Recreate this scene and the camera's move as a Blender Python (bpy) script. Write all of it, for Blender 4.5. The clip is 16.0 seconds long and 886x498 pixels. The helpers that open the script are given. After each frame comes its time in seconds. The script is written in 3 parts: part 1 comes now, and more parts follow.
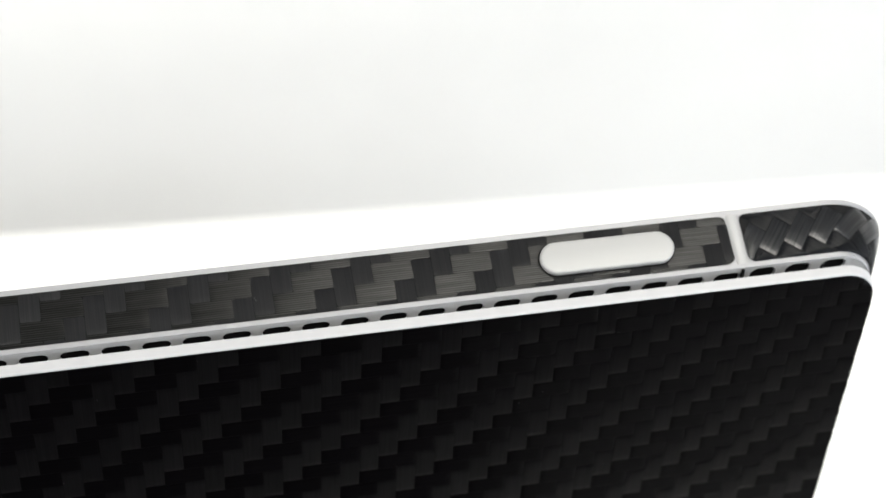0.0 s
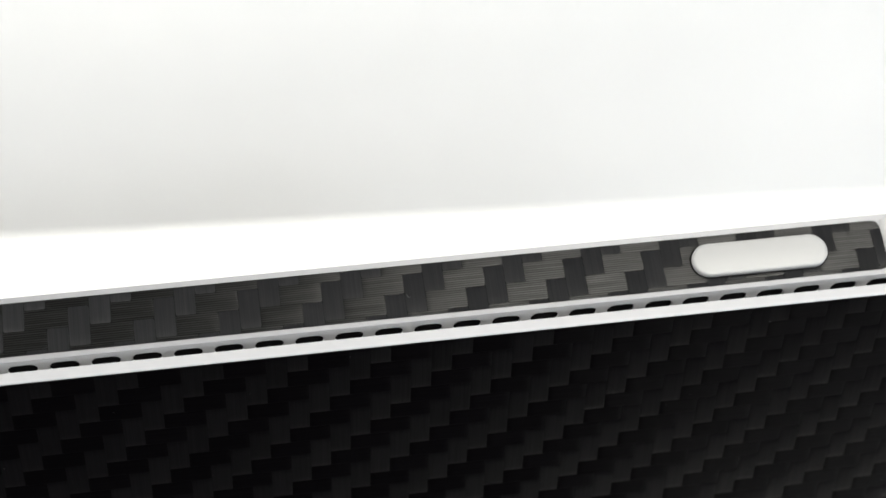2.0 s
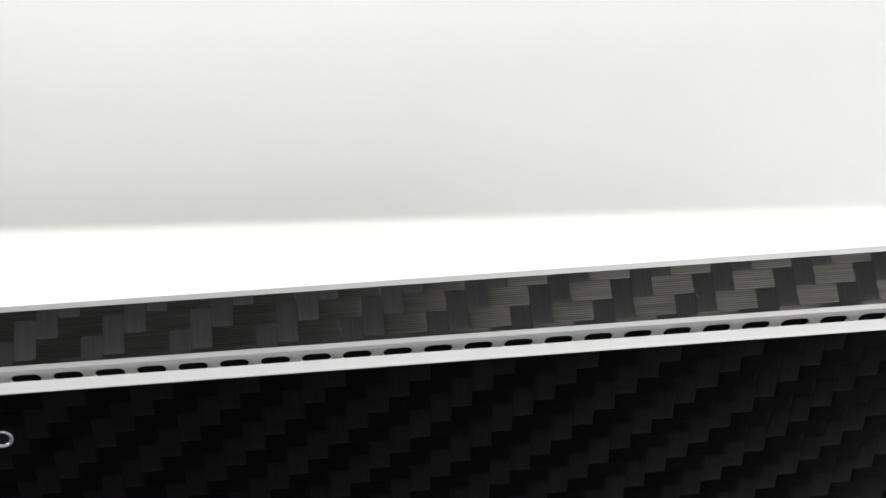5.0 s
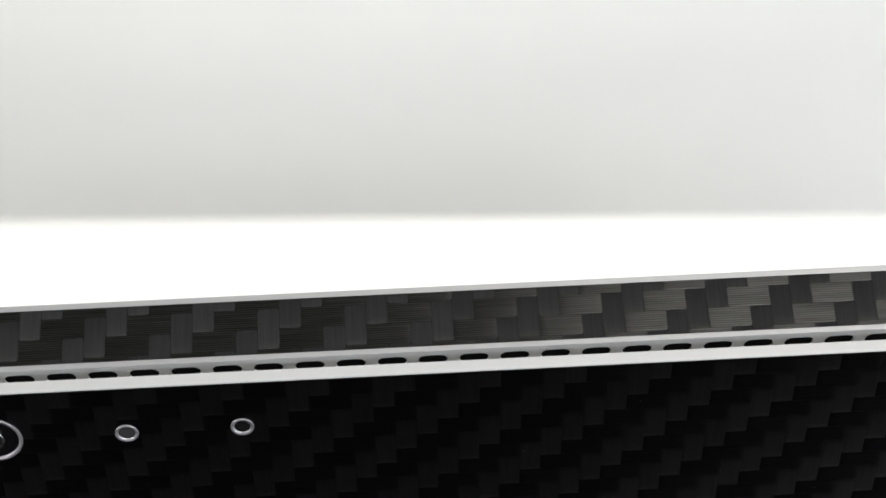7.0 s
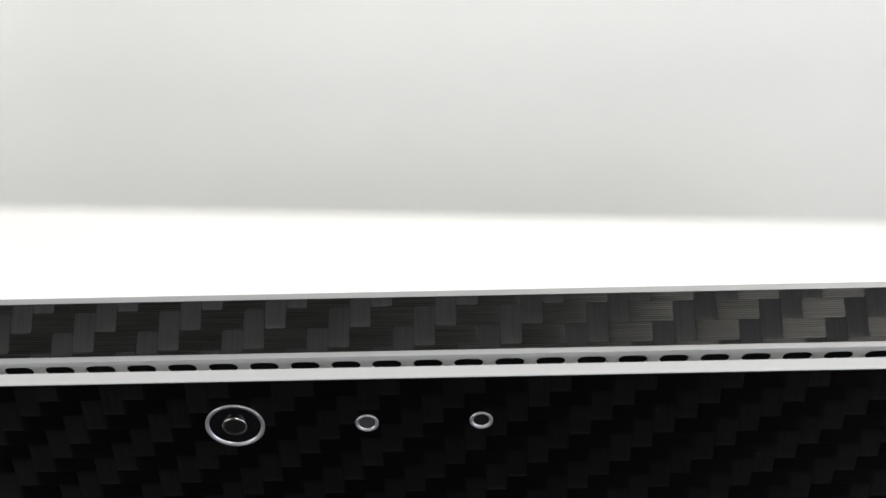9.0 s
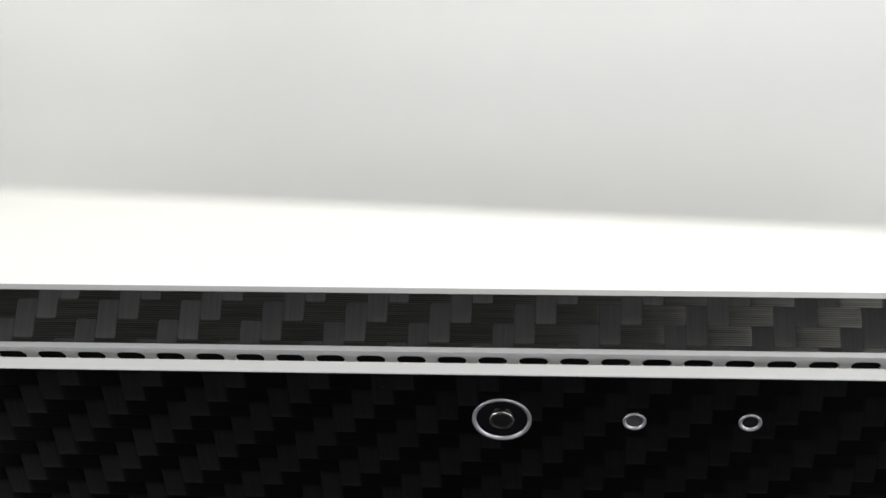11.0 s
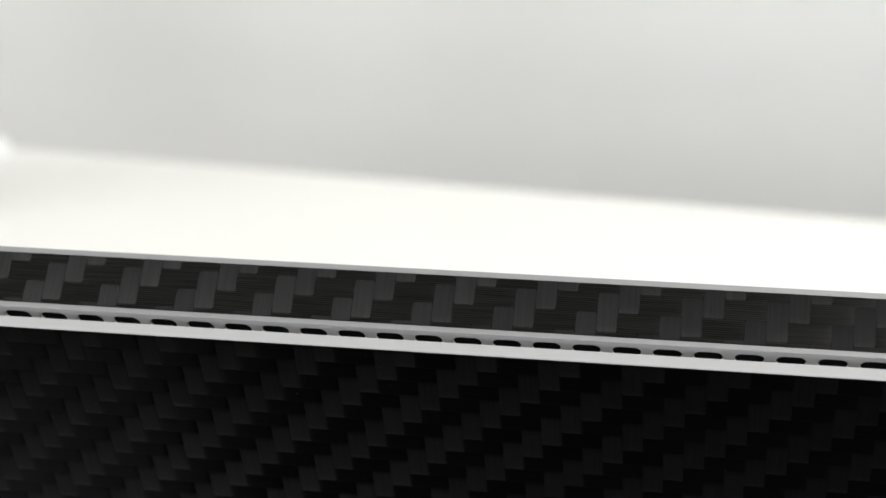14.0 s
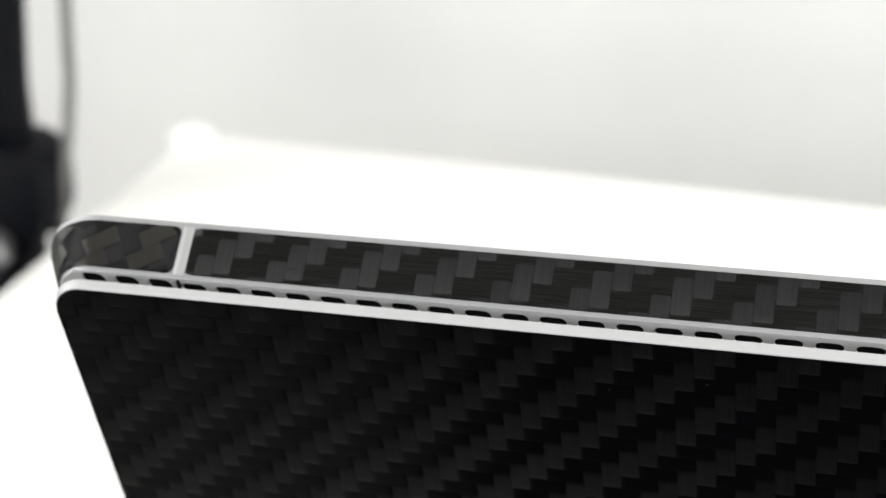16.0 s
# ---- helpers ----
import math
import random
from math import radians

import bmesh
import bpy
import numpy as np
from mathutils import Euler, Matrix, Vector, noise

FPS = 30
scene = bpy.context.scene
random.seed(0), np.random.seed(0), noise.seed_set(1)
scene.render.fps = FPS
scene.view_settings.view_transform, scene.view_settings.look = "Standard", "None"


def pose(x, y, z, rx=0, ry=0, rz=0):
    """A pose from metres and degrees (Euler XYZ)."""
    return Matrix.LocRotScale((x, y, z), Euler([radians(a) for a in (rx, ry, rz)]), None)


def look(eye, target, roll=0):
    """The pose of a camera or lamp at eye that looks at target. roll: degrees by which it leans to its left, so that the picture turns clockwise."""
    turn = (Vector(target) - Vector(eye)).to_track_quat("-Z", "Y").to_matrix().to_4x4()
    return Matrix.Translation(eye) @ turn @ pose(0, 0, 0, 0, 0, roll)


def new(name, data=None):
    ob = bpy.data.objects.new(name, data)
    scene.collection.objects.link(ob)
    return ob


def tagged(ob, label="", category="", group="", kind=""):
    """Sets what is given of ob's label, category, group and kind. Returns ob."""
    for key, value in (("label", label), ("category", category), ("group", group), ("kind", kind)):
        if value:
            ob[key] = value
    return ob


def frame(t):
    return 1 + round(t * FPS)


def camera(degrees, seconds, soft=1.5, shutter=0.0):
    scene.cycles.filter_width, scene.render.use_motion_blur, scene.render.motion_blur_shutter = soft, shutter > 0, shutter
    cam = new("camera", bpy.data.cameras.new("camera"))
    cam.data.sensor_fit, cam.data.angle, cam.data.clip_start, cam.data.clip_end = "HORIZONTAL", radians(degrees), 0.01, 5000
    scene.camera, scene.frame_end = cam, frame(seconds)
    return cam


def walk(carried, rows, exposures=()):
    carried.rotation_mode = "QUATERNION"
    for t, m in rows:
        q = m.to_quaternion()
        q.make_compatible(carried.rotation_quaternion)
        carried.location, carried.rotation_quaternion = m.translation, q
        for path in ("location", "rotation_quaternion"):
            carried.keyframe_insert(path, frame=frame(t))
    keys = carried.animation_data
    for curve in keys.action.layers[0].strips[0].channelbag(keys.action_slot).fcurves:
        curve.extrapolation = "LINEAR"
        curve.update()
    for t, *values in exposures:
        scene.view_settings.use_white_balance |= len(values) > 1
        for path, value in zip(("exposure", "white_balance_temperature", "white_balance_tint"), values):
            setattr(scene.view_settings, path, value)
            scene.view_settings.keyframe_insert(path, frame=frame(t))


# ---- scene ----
cam = camera(29.0, 16.0, soft=1.6)
cam.data.dof.use_dof = True
cam.data.dof.focus_distance = 0.171
cam.data.dof.aperture_fstop = 30.0
PATH = [
    (0, (0.06285, -0.15022, 0.26965), (0.09522, -0.00037, 0.19569), -1.035),
    (0.5, (0.06090, -0.14970, 0.26953), (0.09086, 0.00051, 0.19579), -1.125),
    (1, (0.05912, -0.14932, 0.26939), (0.08731, 0.00130, 0.19577), -1.226),
    (1.5, (0.05745, -0.14899, 0.26925), (0.08422, 0.00192, 0.19570), -1.350),
    (2, (0.05534, -0.14849, 0.26926), (0.08021, 0.00275, 0.19574), -1.380),
    (2.5, (0.05276, -0.14796, 0.26930), (0.07551, 0.00360, 0.19573), -1.449),
    (3, (0.05019, -0.14750, 0.26941), (0.07129, 0.00427, 0.19578), -1.534),
    (3.5, (0.04743, -0.14712, 0.26943), (0.06720, 0.00484, 0.19582), -1.485),
    (6, (0.02893, -0.14462, 0.26866), (0.03970, 0.00857, 0.19576), -1.503),
    (6.5, (0.02520, -0.14427, 0.26888), (0.03386, 0.00894, 0.19579), -1.486),
    (7, (0.02089, -0.14400, 0.26912), (0.02771, 0.00923, 0.19584), -1.562),
    (7.5, (0.01706, -0.14372, 0.26902), (0.02179, 0.00955, 0.19580), -1.513),
    (8, (0.01378, -0.14362, 0.26903), (0.01558, 0.00960, 0.19598), -1.453),
    (8.5, (0.01000, -0.14383, 0.26924), (0.00973, 0.00939, 0.19621), -1.458),
    (9, (0.00572, -0.14411, 0.26946), (0.00372, 0.00916, 0.19638), -1.500),
    (11.5, (-0.01461, -0.14471, 0.26951), (-0.02983, 0.00807, 0.19654), -1.512),
    (12, (-0.01844, -0.14488, 0.26959), (-0.03629, 0.00756, 0.19650), -1.574),
    (12.5, (-0.02268, -0.14535, 0.26984), (-0.04326, 0.00669, 0.19663), -1.629),
    (13, (-0.02738, -0.14584, 0.27010), (-0.05091, 0.00569, 0.19672), -1.703),
    (13.5, (-0.03172, -0.14654, 0.27046), (-0.05784, 0.00447, 0.19690), -1.644),
    (14, (-0.03607, -0.14730, 0.27070), (-0.06472, 0.00322, 0.19706), -1.753),
    (14.5, (-0.04007, -0.14799, 0.27072), (-0.07164, 0.00197, 0.19712), -1.828),
    (15, (-0.04381, -0.14886, 0.27053), (-0.07942, 0.00035, 0.19727), -2.047),
    (15.5, (-0.04841, -0.14993, 0.27076), (-0.08875, -0.00194, 0.19747), -2.317),
    (16, (-0.05238, -0.15086, 0.27102), (-0.09612, -0.00388, 0.19763), -2.532),
]
walk(cam, [(t, look(eye, target, roll)) for t, eye, target, roll in PATH],
     ((0.0, 0.06), (3.5, -0.01), (6.5, -0.14), (8.5, -0.19), (12.0, -0.23), (14.5, -0.27), (15.4, -0.12), (16.0, 0.05)))

# ---------------------------------------------------------------- light
LEAN = 16.484          # degrees by which the tablet's top leans over
world = bpy.data.worlds.new("sky")
scene.world = world
world.use_nodes = True
sky = world.node_tree.nodes.new("ShaderNodeTexSky")
sky.sky_type = "NISHITA"
sky.sun_disc = False
sky.sun_elevation = radians(35)
sky.sun_rotation = radians(90)
back = world.node_tree.nodes["Background"]
back.inputs["Strength"].default_value = 0.1
world.node_tree.links.new(sky.outputs[0], back.inputs[0])


def lamp(name, place, aim, size, size_y, watts, colour):
    data = bpy.data.lights.new(name, "AREA")
    data.shape, data.size, data.size_y, data.energy, data.color = "RECTANGLE", size, size_y, watts, colour
    ob = new(name, data)
    ob.matrix_world = look(place, aim)
    return ob


# unseen lamps: a long one over the back of the table, one under the ceiling, four in wall openings; all but the east
# window's are added
# added to wash the table and the wall; it has no fixture
lamp("table_fill_light", (0.45, 0.27, 0.53), (0.45, 0.28, 0.0), 1.4, 0.12, 2.5, (1.0, 0.97, 0.915))
# added overhead so the weft tows at the right catch light
lamp("overhead_fill_light", (0.74, -1.10, 1.62), (0.74, -1.10, 0.0), 1.0, 0.5, 34.5, (1.0, 0.972, 0.89))
lamp("window_light_east", (1.68, -0.95, 0.25), (0.0, 0.0, 0.2), 0.9, 1.0, 22, (0.84, 0.90, 1.0))
# added to lift the warp tows and frame at the left
lamp("west_fill_light", (-1.68, -0.45, 0.82), (0.0, 0.0, 0.20), 0.9, 1.1, 26, (1.0, 0.985, 0.95))
# added pair, brightens both ends of the back skin
lamp("south_fill_light", (1.05, -1.58, 0.25), (1.05, 0.0, 0.25), 0.7, 1.0, 9, (0.90, 0.94, 1.0))
lamp("south_fill_light", (-1.05, -1.58, 0.25), (-1.05, 0.0, 0.25), 0.7, 1.0, 10, (1.0, 0.985, 0.96))


# ---------------------------------------------------------------- materials
def material(name, colour, rough=0.5, metal=0.0, spread=0.06, scale=300.0, bump=0.0, fine=None, coat=0.0, specular=0.5):
    """Plain surface with mottling at two scales and a little relief."""
    m = bpy.data.materials.new(name)
    m.use_nodes = True
    n, l = m.node_tree.nodes, m.node_tree.links
    b = n["Principled BSDF"]
    where = n.new("ShaderNodeTexCoord")
    big, small = n.new("ShaderNodeTexNoise"), n.new("ShaderNodeTexNoise")
    big.inputs["Scale"].default_value = scale / 12
    small.inputs["Scale"].default_value = fine or scale
    small.inputs["Detail"].default_value = 6
    for t in (big, small):
        l.new(where.outputs["Object"], t.inputs["Vector"])
    add = n.new("ShaderNodeMath")
    add.operation = "ADD"
    l.new(big.outputs["Fac"], add.inputs[0])
    l.new(small.outputs["Fac"], add.inputs[1])
    ramp = n.new("ShaderNodeMapRange")
    ramp.inputs["From Min"].default_value, ramp.inputs["From Max"].default_value = 0.5, 1.5
    ramp.inputs["To Min"].default_value, ramp.inputs["To Max"].default_value = 1 - spread, 1 + spread
    l.new(add.outputs[0], ramp.inputs["Value"])
    mix = n.new("ShaderNodeVectorMath")
    mix.operation = "SCALE"
    mix.inputs[0].default_value = colour
    l.new(ramp.outputs[0], mix.inputs["Scale"])
    l.new(mix.outputs[0], b.inputs["Base Color"])
    r = n.new("ShaderNodeMath")
    r.operation = "MULTIPLY"
    r.inputs[1].default_value = rough
    l.new(ramp.outputs[0], r.inputs[0])
    l.new(r.outputs[0], b.inputs["Roughness"])
    b.inputs["Metallic"].default_value = metal
    b.inputs["Coat Weight"].default_value = coat
    b.inputs["Specular IOR Level"].default_value = specular
    if bump:
        k = n.new("ShaderNodeBump")
        k.inputs["Strength"].default_value = bump
        k.inputs["Distance"].default_value = 0.00005 if scale > 1000 else 0.0005
        l.new(small.outputs["Fac"], k.inputs["Height"])
        l.new(k.outputs[0], b.inputs["Normal"])
    return m


def fibre(name, colour, rough, around, gloss=0.22, streak=0.7, relief=0.10, lines=0.0, stretch=0.95):
    """Carbon tow under a satin film: fine ridges along the fibre, stretched highlights across it."""
    m = bpy.data.materials.new(name)
    m.use_nodes = True
    n, l = m.node_tree.nodes, m.node_tree.links
    b = n["Principled BSDF"]
    uv = n.new("ShaderNodeUVMap")
    uv.uv_map = "tow"
    grain = n.new("ShaderNodeMapping")
    grain.inputs["Scale"].default_value = (0.08, 2.3, 1.0)
    l.new(uv.outputs[0], grain.inputs["Vector"])
    hair = n.new("ShaderNodeTexNoise")
    hair.inputs["Scale"].default_value = 1.6
    hair.inputs["Detail"].default_value = 1.5
    l.new(grain.outputs[0], hair.inputs["Vector"])
    island = n.new("ShaderNodeNewGeometry")
    ramp = n.new("ShaderNodeMapRange")
    ramp.inputs["From Min"].default_value, ramp.inputs["From Max"].default_value = 0.3, 0.7
    ramp.inputs["To Min"].default_value, ramp.inputs["To Max"].default_value = 1 - streak, 1 + streak
    l.new(hair.outputs["Fac"], ramp.inputs["Value"])
    vary = n.new("ShaderNodeMapRange")
    vary.inputs["To Min"].default_value, vary.inputs["To Max"].default_value = 0.9, 1.1
    l.new(island.outputs["Random Per Island"], vary.inputs["Value"])
    # single filament bundles, about nine to a tow
    bundle = n.new("ShaderNodeTexWave")
    bundle.wave_type, bundle.bands_direction = "BANDS", "Y"
    bundle.inputs["Scale"].default_value = 1.34
    bundle.inputs["Distortion"].default_value = 0.5
    bundle.inputs["Detail"].default_value = 2.0
    bundle.inputs["Detail Scale"].default_value = 1.5
    l.new(uv.outputs[0], bundle.inputs["Vector"])
    comb = n.new("ShaderNodeMapRange")
    comb.inputs["From Min"].default_value, comb.inputs["From Max"].default_value = 0.15, 0.85
    comb.inputs["To Min"].default_value, comb.inputs["To Max"].default_value = 1 - lines, 1 + lines
    l.new(bundle.outputs["Fac"], comb.inputs["Value"])
    strands = n.new("ShaderNodeMath")
    strands.operation = "MULTIPLY"
    l.new(ramp.outputs[0], strands.inputs[0])
    l.new(comb.outputs[0], strands.inputs[1])
    both = n.new("ShaderNodeMath")
    both.operation = "MULTIPLY"
    l.new(strands.outputs[0], both.inputs[0])
    l.new(vary.outputs[0], both.inputs[1])
    mix = n.new("ShaderNodeVectorMath")
    mix.operation = "SCALE"
    mix.inputs[0].default_value = colour
    l.new(vary.outputs[0], mix.inputs["Scale"])
    l.new(mix.outputs[0], b.inputs["Base Color"])
    b.inputs["Roughness"].default_value = rough
    b.inputs["Anisotropic"].default_value = stretch
    b.inputs["Anisotropic Rotation"].default_value = around
    shine = n.new("ShaderNodeMath")
    shine.operation = "MULTIPLY"
    shine.inputs[1].default_value = gloss
    l.new(both.outputs[0], shine.inputs[0])
    l.new(shine.outputs[0], b.inputs["Specular IOR Level"])
    way = n.new("ShaderNodeTangent")
    way.direction_type, way.uv_map = "UV_MAP", "tow"
    l.new(way.outputs[0], b.inputs["Tangent"])
    k = n.new("ShaderNodeBump")
    k.inputs["Strength"].default_value = relief
    k.inputs["Distance"].default_value = 0.00003
    l.new(hair.outputs["Fac"], k.inputs["Height"])
    l.new(k.outputs[0], b.inputs["Normal"])
    return m


# one silver metal in several tones: frame darker, back plate and groove paler
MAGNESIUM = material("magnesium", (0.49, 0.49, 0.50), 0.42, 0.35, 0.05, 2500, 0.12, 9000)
ANTENNA = material("antenna_plastic", (0.36, 0.36, 0.36), 0.42, 0.3, 0.04, 2500, 0.08)
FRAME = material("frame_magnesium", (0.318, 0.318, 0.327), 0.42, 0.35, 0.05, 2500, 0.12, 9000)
GROOVE = material("groove_magnesium", (0.50, 0.50, 0.50), 0.5, 0.2, 0.06, 2500, 0.12, 9000)
BUTTON = material("button_metal", (0.36, 0.36, 0.355), 0.45, 0.25, 0.04, 2500, 0.12, 9000)
SLOT = material("slot_inside", (0.50, 0.50, 0.44), 0.6, 0.0, 0.3, 1200, 0.2)
# near-black that stands for the shade inside slots, slits and holes
GAP_SHADE = material("gap_shade", (0.004, 0.004, 0.004), 0.8, 0.0, 0.2, 1200, specular=0.1)
# one carbon throughout; tow tint and gloss carry part of how light falls
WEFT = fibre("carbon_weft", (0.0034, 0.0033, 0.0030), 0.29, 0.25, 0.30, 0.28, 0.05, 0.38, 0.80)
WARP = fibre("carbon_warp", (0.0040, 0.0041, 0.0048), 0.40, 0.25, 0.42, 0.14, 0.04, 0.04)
# light and shade set into the back's tows: weft dimmed, warp lifted
SHADED_WEFT = fibre("shaded_weft", (0.0008, 0.0006, 0.0009), 0.36, 0.25, 0.058, 0.14, 0.03, 0.05)
LIT_WARP = fibre("lit_warp", (0.0010, 0.0008, 0.0011), 0.43, 0.25, 0.165, 0.12, 0.03, 0.04, 0.90)
# right corner: bluish base and extra gloss stand for reflected daylight
BLUE_LIT = [fibre("blue_lit_" + w, (0.004, 0.0044, 0.0056), 0.30, 0.25, g, 0.4, 0.05) for w, g in (("weft", 0.10), ("warp", 0.48))]
# left corner: paler tows, the light on the bend put into their colour
LIT_CORNER = [fibre("lit_corner_weft", (0.0075, 0.0075, 0.008), 0.45, 0.25, 0.12, 0.1, 0.03), fibre("lit_corner_warp", (0.020, 0.0192, 0.0165), 0.50, 0.25, 0.5, 0.12, 0.03, 0.05)]
BASE = material("carbon_film", (0.004, 0.004, 0.0045), 0.5, 0.0, 0.2, 2000, 0.1, specular=0.12)
RING = material("ring_metal", (0.34, 0.33, 0.355), 0.38, 0.75, 0.08, 3000, 0.1)
BLACKGLASS = material("camera_glass", (0.002, 0.002, 0.0025), 0.1, 0.0, 0.1, 800, specular=0.3)
LENS = material("lens_glass", (0.003, 0.003, 0.003), 0.07, 0.0, 0.1, 800, specular=0.6)
SENSOR = material("sensor_window", (0.03, 0.03, 0.031), 0.45, 0.0, 0.2, 2500, specular=0.2)
COLLAR = material("dark_collar_metal", (0.30, 0.30, 0.29), 0.22, 1.0, 0.08, 2500)
SCREEN = material("screen_glass", (0.006, 0.006, 0.007), 0.08, 0.0, 0.1, 100)
TABLE = material("table_laminate", (0.82, 0.82, 0.80), 0.42, 0.0, 0.02, 120, 0.03)
GUARD = material("soft_white_plastic", (0.90, 0.90, 0.90), 0.5, 0.0, 0.02, 300, 0.03)
WALL = material("wall_paint", (0.70, 0.70, 0.688), 0.75, 0.0, 0.02, 40, 0.12)
# unseen ceiling, south wall and floor, darkened so the carbon skin reflects less
CEILING = material("ceiling_paint", (0.35, 0.35, 0.345), 0.8, 0.0, 0.03, 40, 0.1)
PLAIN = material("room_paint", (0.08, 0.08, 0.085), 0.8, 0.0, 0.03, 40, 0.1)
FLOOR = material("dark_floor", (0.025, 0.025, 0.027), 0.9, 0.0, 0.2, 300, 0.3)
BLACKMETAL = material("black_powder_coat", (0.0025, 0.0028, 0.0045), 0.55, 0.0, 0.25, 600, 0.15, specular=0.10)
STEEL = material("brushed_steel", (0.45, 0.45, 0.46), 0.35, 0.85, 0.1, 600, 0.1)
CABLE = material("grey_cable", (0.17, 0.17, 0.165), 0.55, 0.0, 0.08, 500, 0.05)
LINT = material("dust_and_lint", (0.07, 0.07, 0.07), 0.9, 0.0, 0.2, 2000)


# ---------------------------------------------------------------- helpers
def mesh(name, verts, faces, mats, parent=None, smooth=True, index=None):
    me = bpy.data.meshes.new(name)
    me.from_pydata([tuple(v) for v in verts], [], [tuple(f) for f in faces])
    for m in mats if isinstance(mats, (list, tuple)) else [mats]:
        me.materials.append(m)
    if index is not None:
        me.polygons.foreach_set("material_index", index)
    me.polygons.foreach_set("use_smooth", [smooth] * len(me.polygons))
    me.update()
    ob = new(name, me)
    ob.parent = parent
    return ob


def part(name, bm, mat, parent=None, label="", smooth=True):
    me = bpy.data.meshes.new(name)
    bmesh.ops.recalc_face_normals(bm, faces=bm.faces)
    bm.to_mesh(me)
    bm.free()
    me.materials.append(mat)
    me.polygons.foreach_set("use_smooth", [smooth] * len(me.polygons))
    ob = new(name, me)
    ob.parent = parent
    return tagged(ob, label)


def block(lo, hi, bevel=0.0, segments=2):
    bm = bmesh.new()
    bmesh.ops.create_cube(bm, size=1.0)
    lo, hi = Vector(lo), Vector(hi)
    for v in bm.verts:
        v.co = Vector([(lo[i] + hi[i]) / 2 + v.co[i] * (hi[i] - lo[i]) for i in range(3)])
    if bevel:
        bmesh.ops.bevel(bm, geom=bm.edges[:], offset=bevel, segments=segments, profile=0.5, affect="EDGES")
    return bm


def lathe(rings, centre, axis_u, axis_v, axis_w, count=40):
    """Solid of turning: rings of (radius, height) about centre; u, v across, w along."""
    bm = bmesh.new()
    c, u, v, w = (Vector(a) for a in (centre, axis_u, axis_v, axis_w))
    rows = []
    for radius, height in rings:
        if radius == 0:
            rows.append([bm.verts.new(c + w * height)])
            continue
        rows.append([bm.verts.new(c + w * height + (u * math.cos(a) + v * math.sin(a)) * radius) for a in (math.tau * k / count for k in range(count))])
    for a, b in zip(rows, rows[1:]):
        for k in range(count):
            j = (k + 1) % count
            if len(a) == 1:
                bm.faces.new((a[0], b[k], b[j]))
            elif len(b) == 1:
                bm.faces.new((a[k], b[0], a[j]))
            else:
                bm.faces.new((a[k], b[k], b[j], a[j]))
    return bm


def tube(points, radius, count=12):
    """Round bar along points, with closed ends."""
    bm = bmesh.new()
    pts = [Vector(p) for p in points]
    rows = []
    for i, p in enumerate(pts):
        d = (pts[min(i + 1, len(pts) - 1)] - pts[max(i - 1, 0)]).normalized()
        side = d.cross(Vector((0, 1, 0.13))).normalized()
        up = side.cross(d)
        rows.append([bm.verts.new(p + (side * math.cos(a) + up * math.sin(a)) * radius) for a in (math.tau * k / count for k in range(count))])
    for a, b in zip(rows, rows[1:]):
        for k in range(count):
            bm.faces.new((a[k], a[(k + 1) % count], b[(k + 1) % count], b[k]))
    bm.faces.new(rows[0])
    bm.faces.new(rows[-1])
    return bm


# ---------------------------------------------------------------- the room
TOP = 0.0                     # table top
DROP = -0.74                  # floor
X0, X1, Y0, Y1, Z1 = -1.7, 1.7, -1.6, 0.62, 1.66


def slab(name, lo, hi, mat, label, kind="structure"):
    return tagged(part(name, block(lo, hi), mat, None, "", False), label, name.split("_")[0], kind=kind)


slab("floor", (X0 - 0.1, Y0 - 0.1, DROP - 0.1), (X1 + 0.1, Y1 + 0.1, DROP), FLOOR, "dark grey floor out of view under the table")
slab("ceiling", (X0 - 0.1, Y0 - 0.1, Z1), (X1 + 0.1, Y1 + 0.1, Z1 + 0.1), CEILING, "plain grey painted ceiling")
slab("wall_north", (X0 - 0.1, Y1, DROP), (X1 + 0.1, Y1 + 0.1, Z1), WALL, "plain off-white painted wall behind the table")


def wall_with_opening(name, x, ya, yb, za, zb, mat=None, turned=None):
    """A wall out of view, 0.1 m thick, with an opening made for its lamp; turned: it runs along x, between these two
    ends.
    """
    bm = bmesh.new()
    a, b = turned or (Y0, Y1)
    for lo, hi in (((x, a, DROP), (x + 0.1, ya, Z1)), ((x, yb, DROP), (x + 0.1, b, Z1)), ((x, ya, DROP), (x + 0.1, yb, za)), ((x, ya, zb), (x + 0.1, yb, Z1))):
        if turned:
            lo, hi = (lo[1], lo[0], lo[2]), (hi[1], hi[0], hi[2])
        piece = block(lo, hi)
        me = bpy.data.meshes.new("tmp")
        piece.to_mesh(me)
        piece.free()
        bm.from_mesh(me)
        bpy.data.meshes.remove(me)
    tagged(part(name, bm, mat or WALL, None, "", False), "plain painted wall out of view, with an opening made for a lamp", "wall", kind="structure")


wall_with_opening("wall_east", X1, -1.42, -0.48, -0.27, 0.77)
wall_with_opening("wall_west", X0 - 0.1, -0.93, 0.03, 0.26, 1.38)
wall_with_opening("wall_south_1", Y0 - 0.1, 0.68, 1.42, -0.27, 0.77, PLAIN, (0.0, X1 + 0.1))
wall_with_opening("wall_south_2", Y0 - 0.1, -1.42, -0.68, -0.27, 0.77, PLAIN, (X0 - 0.1, 0.0))


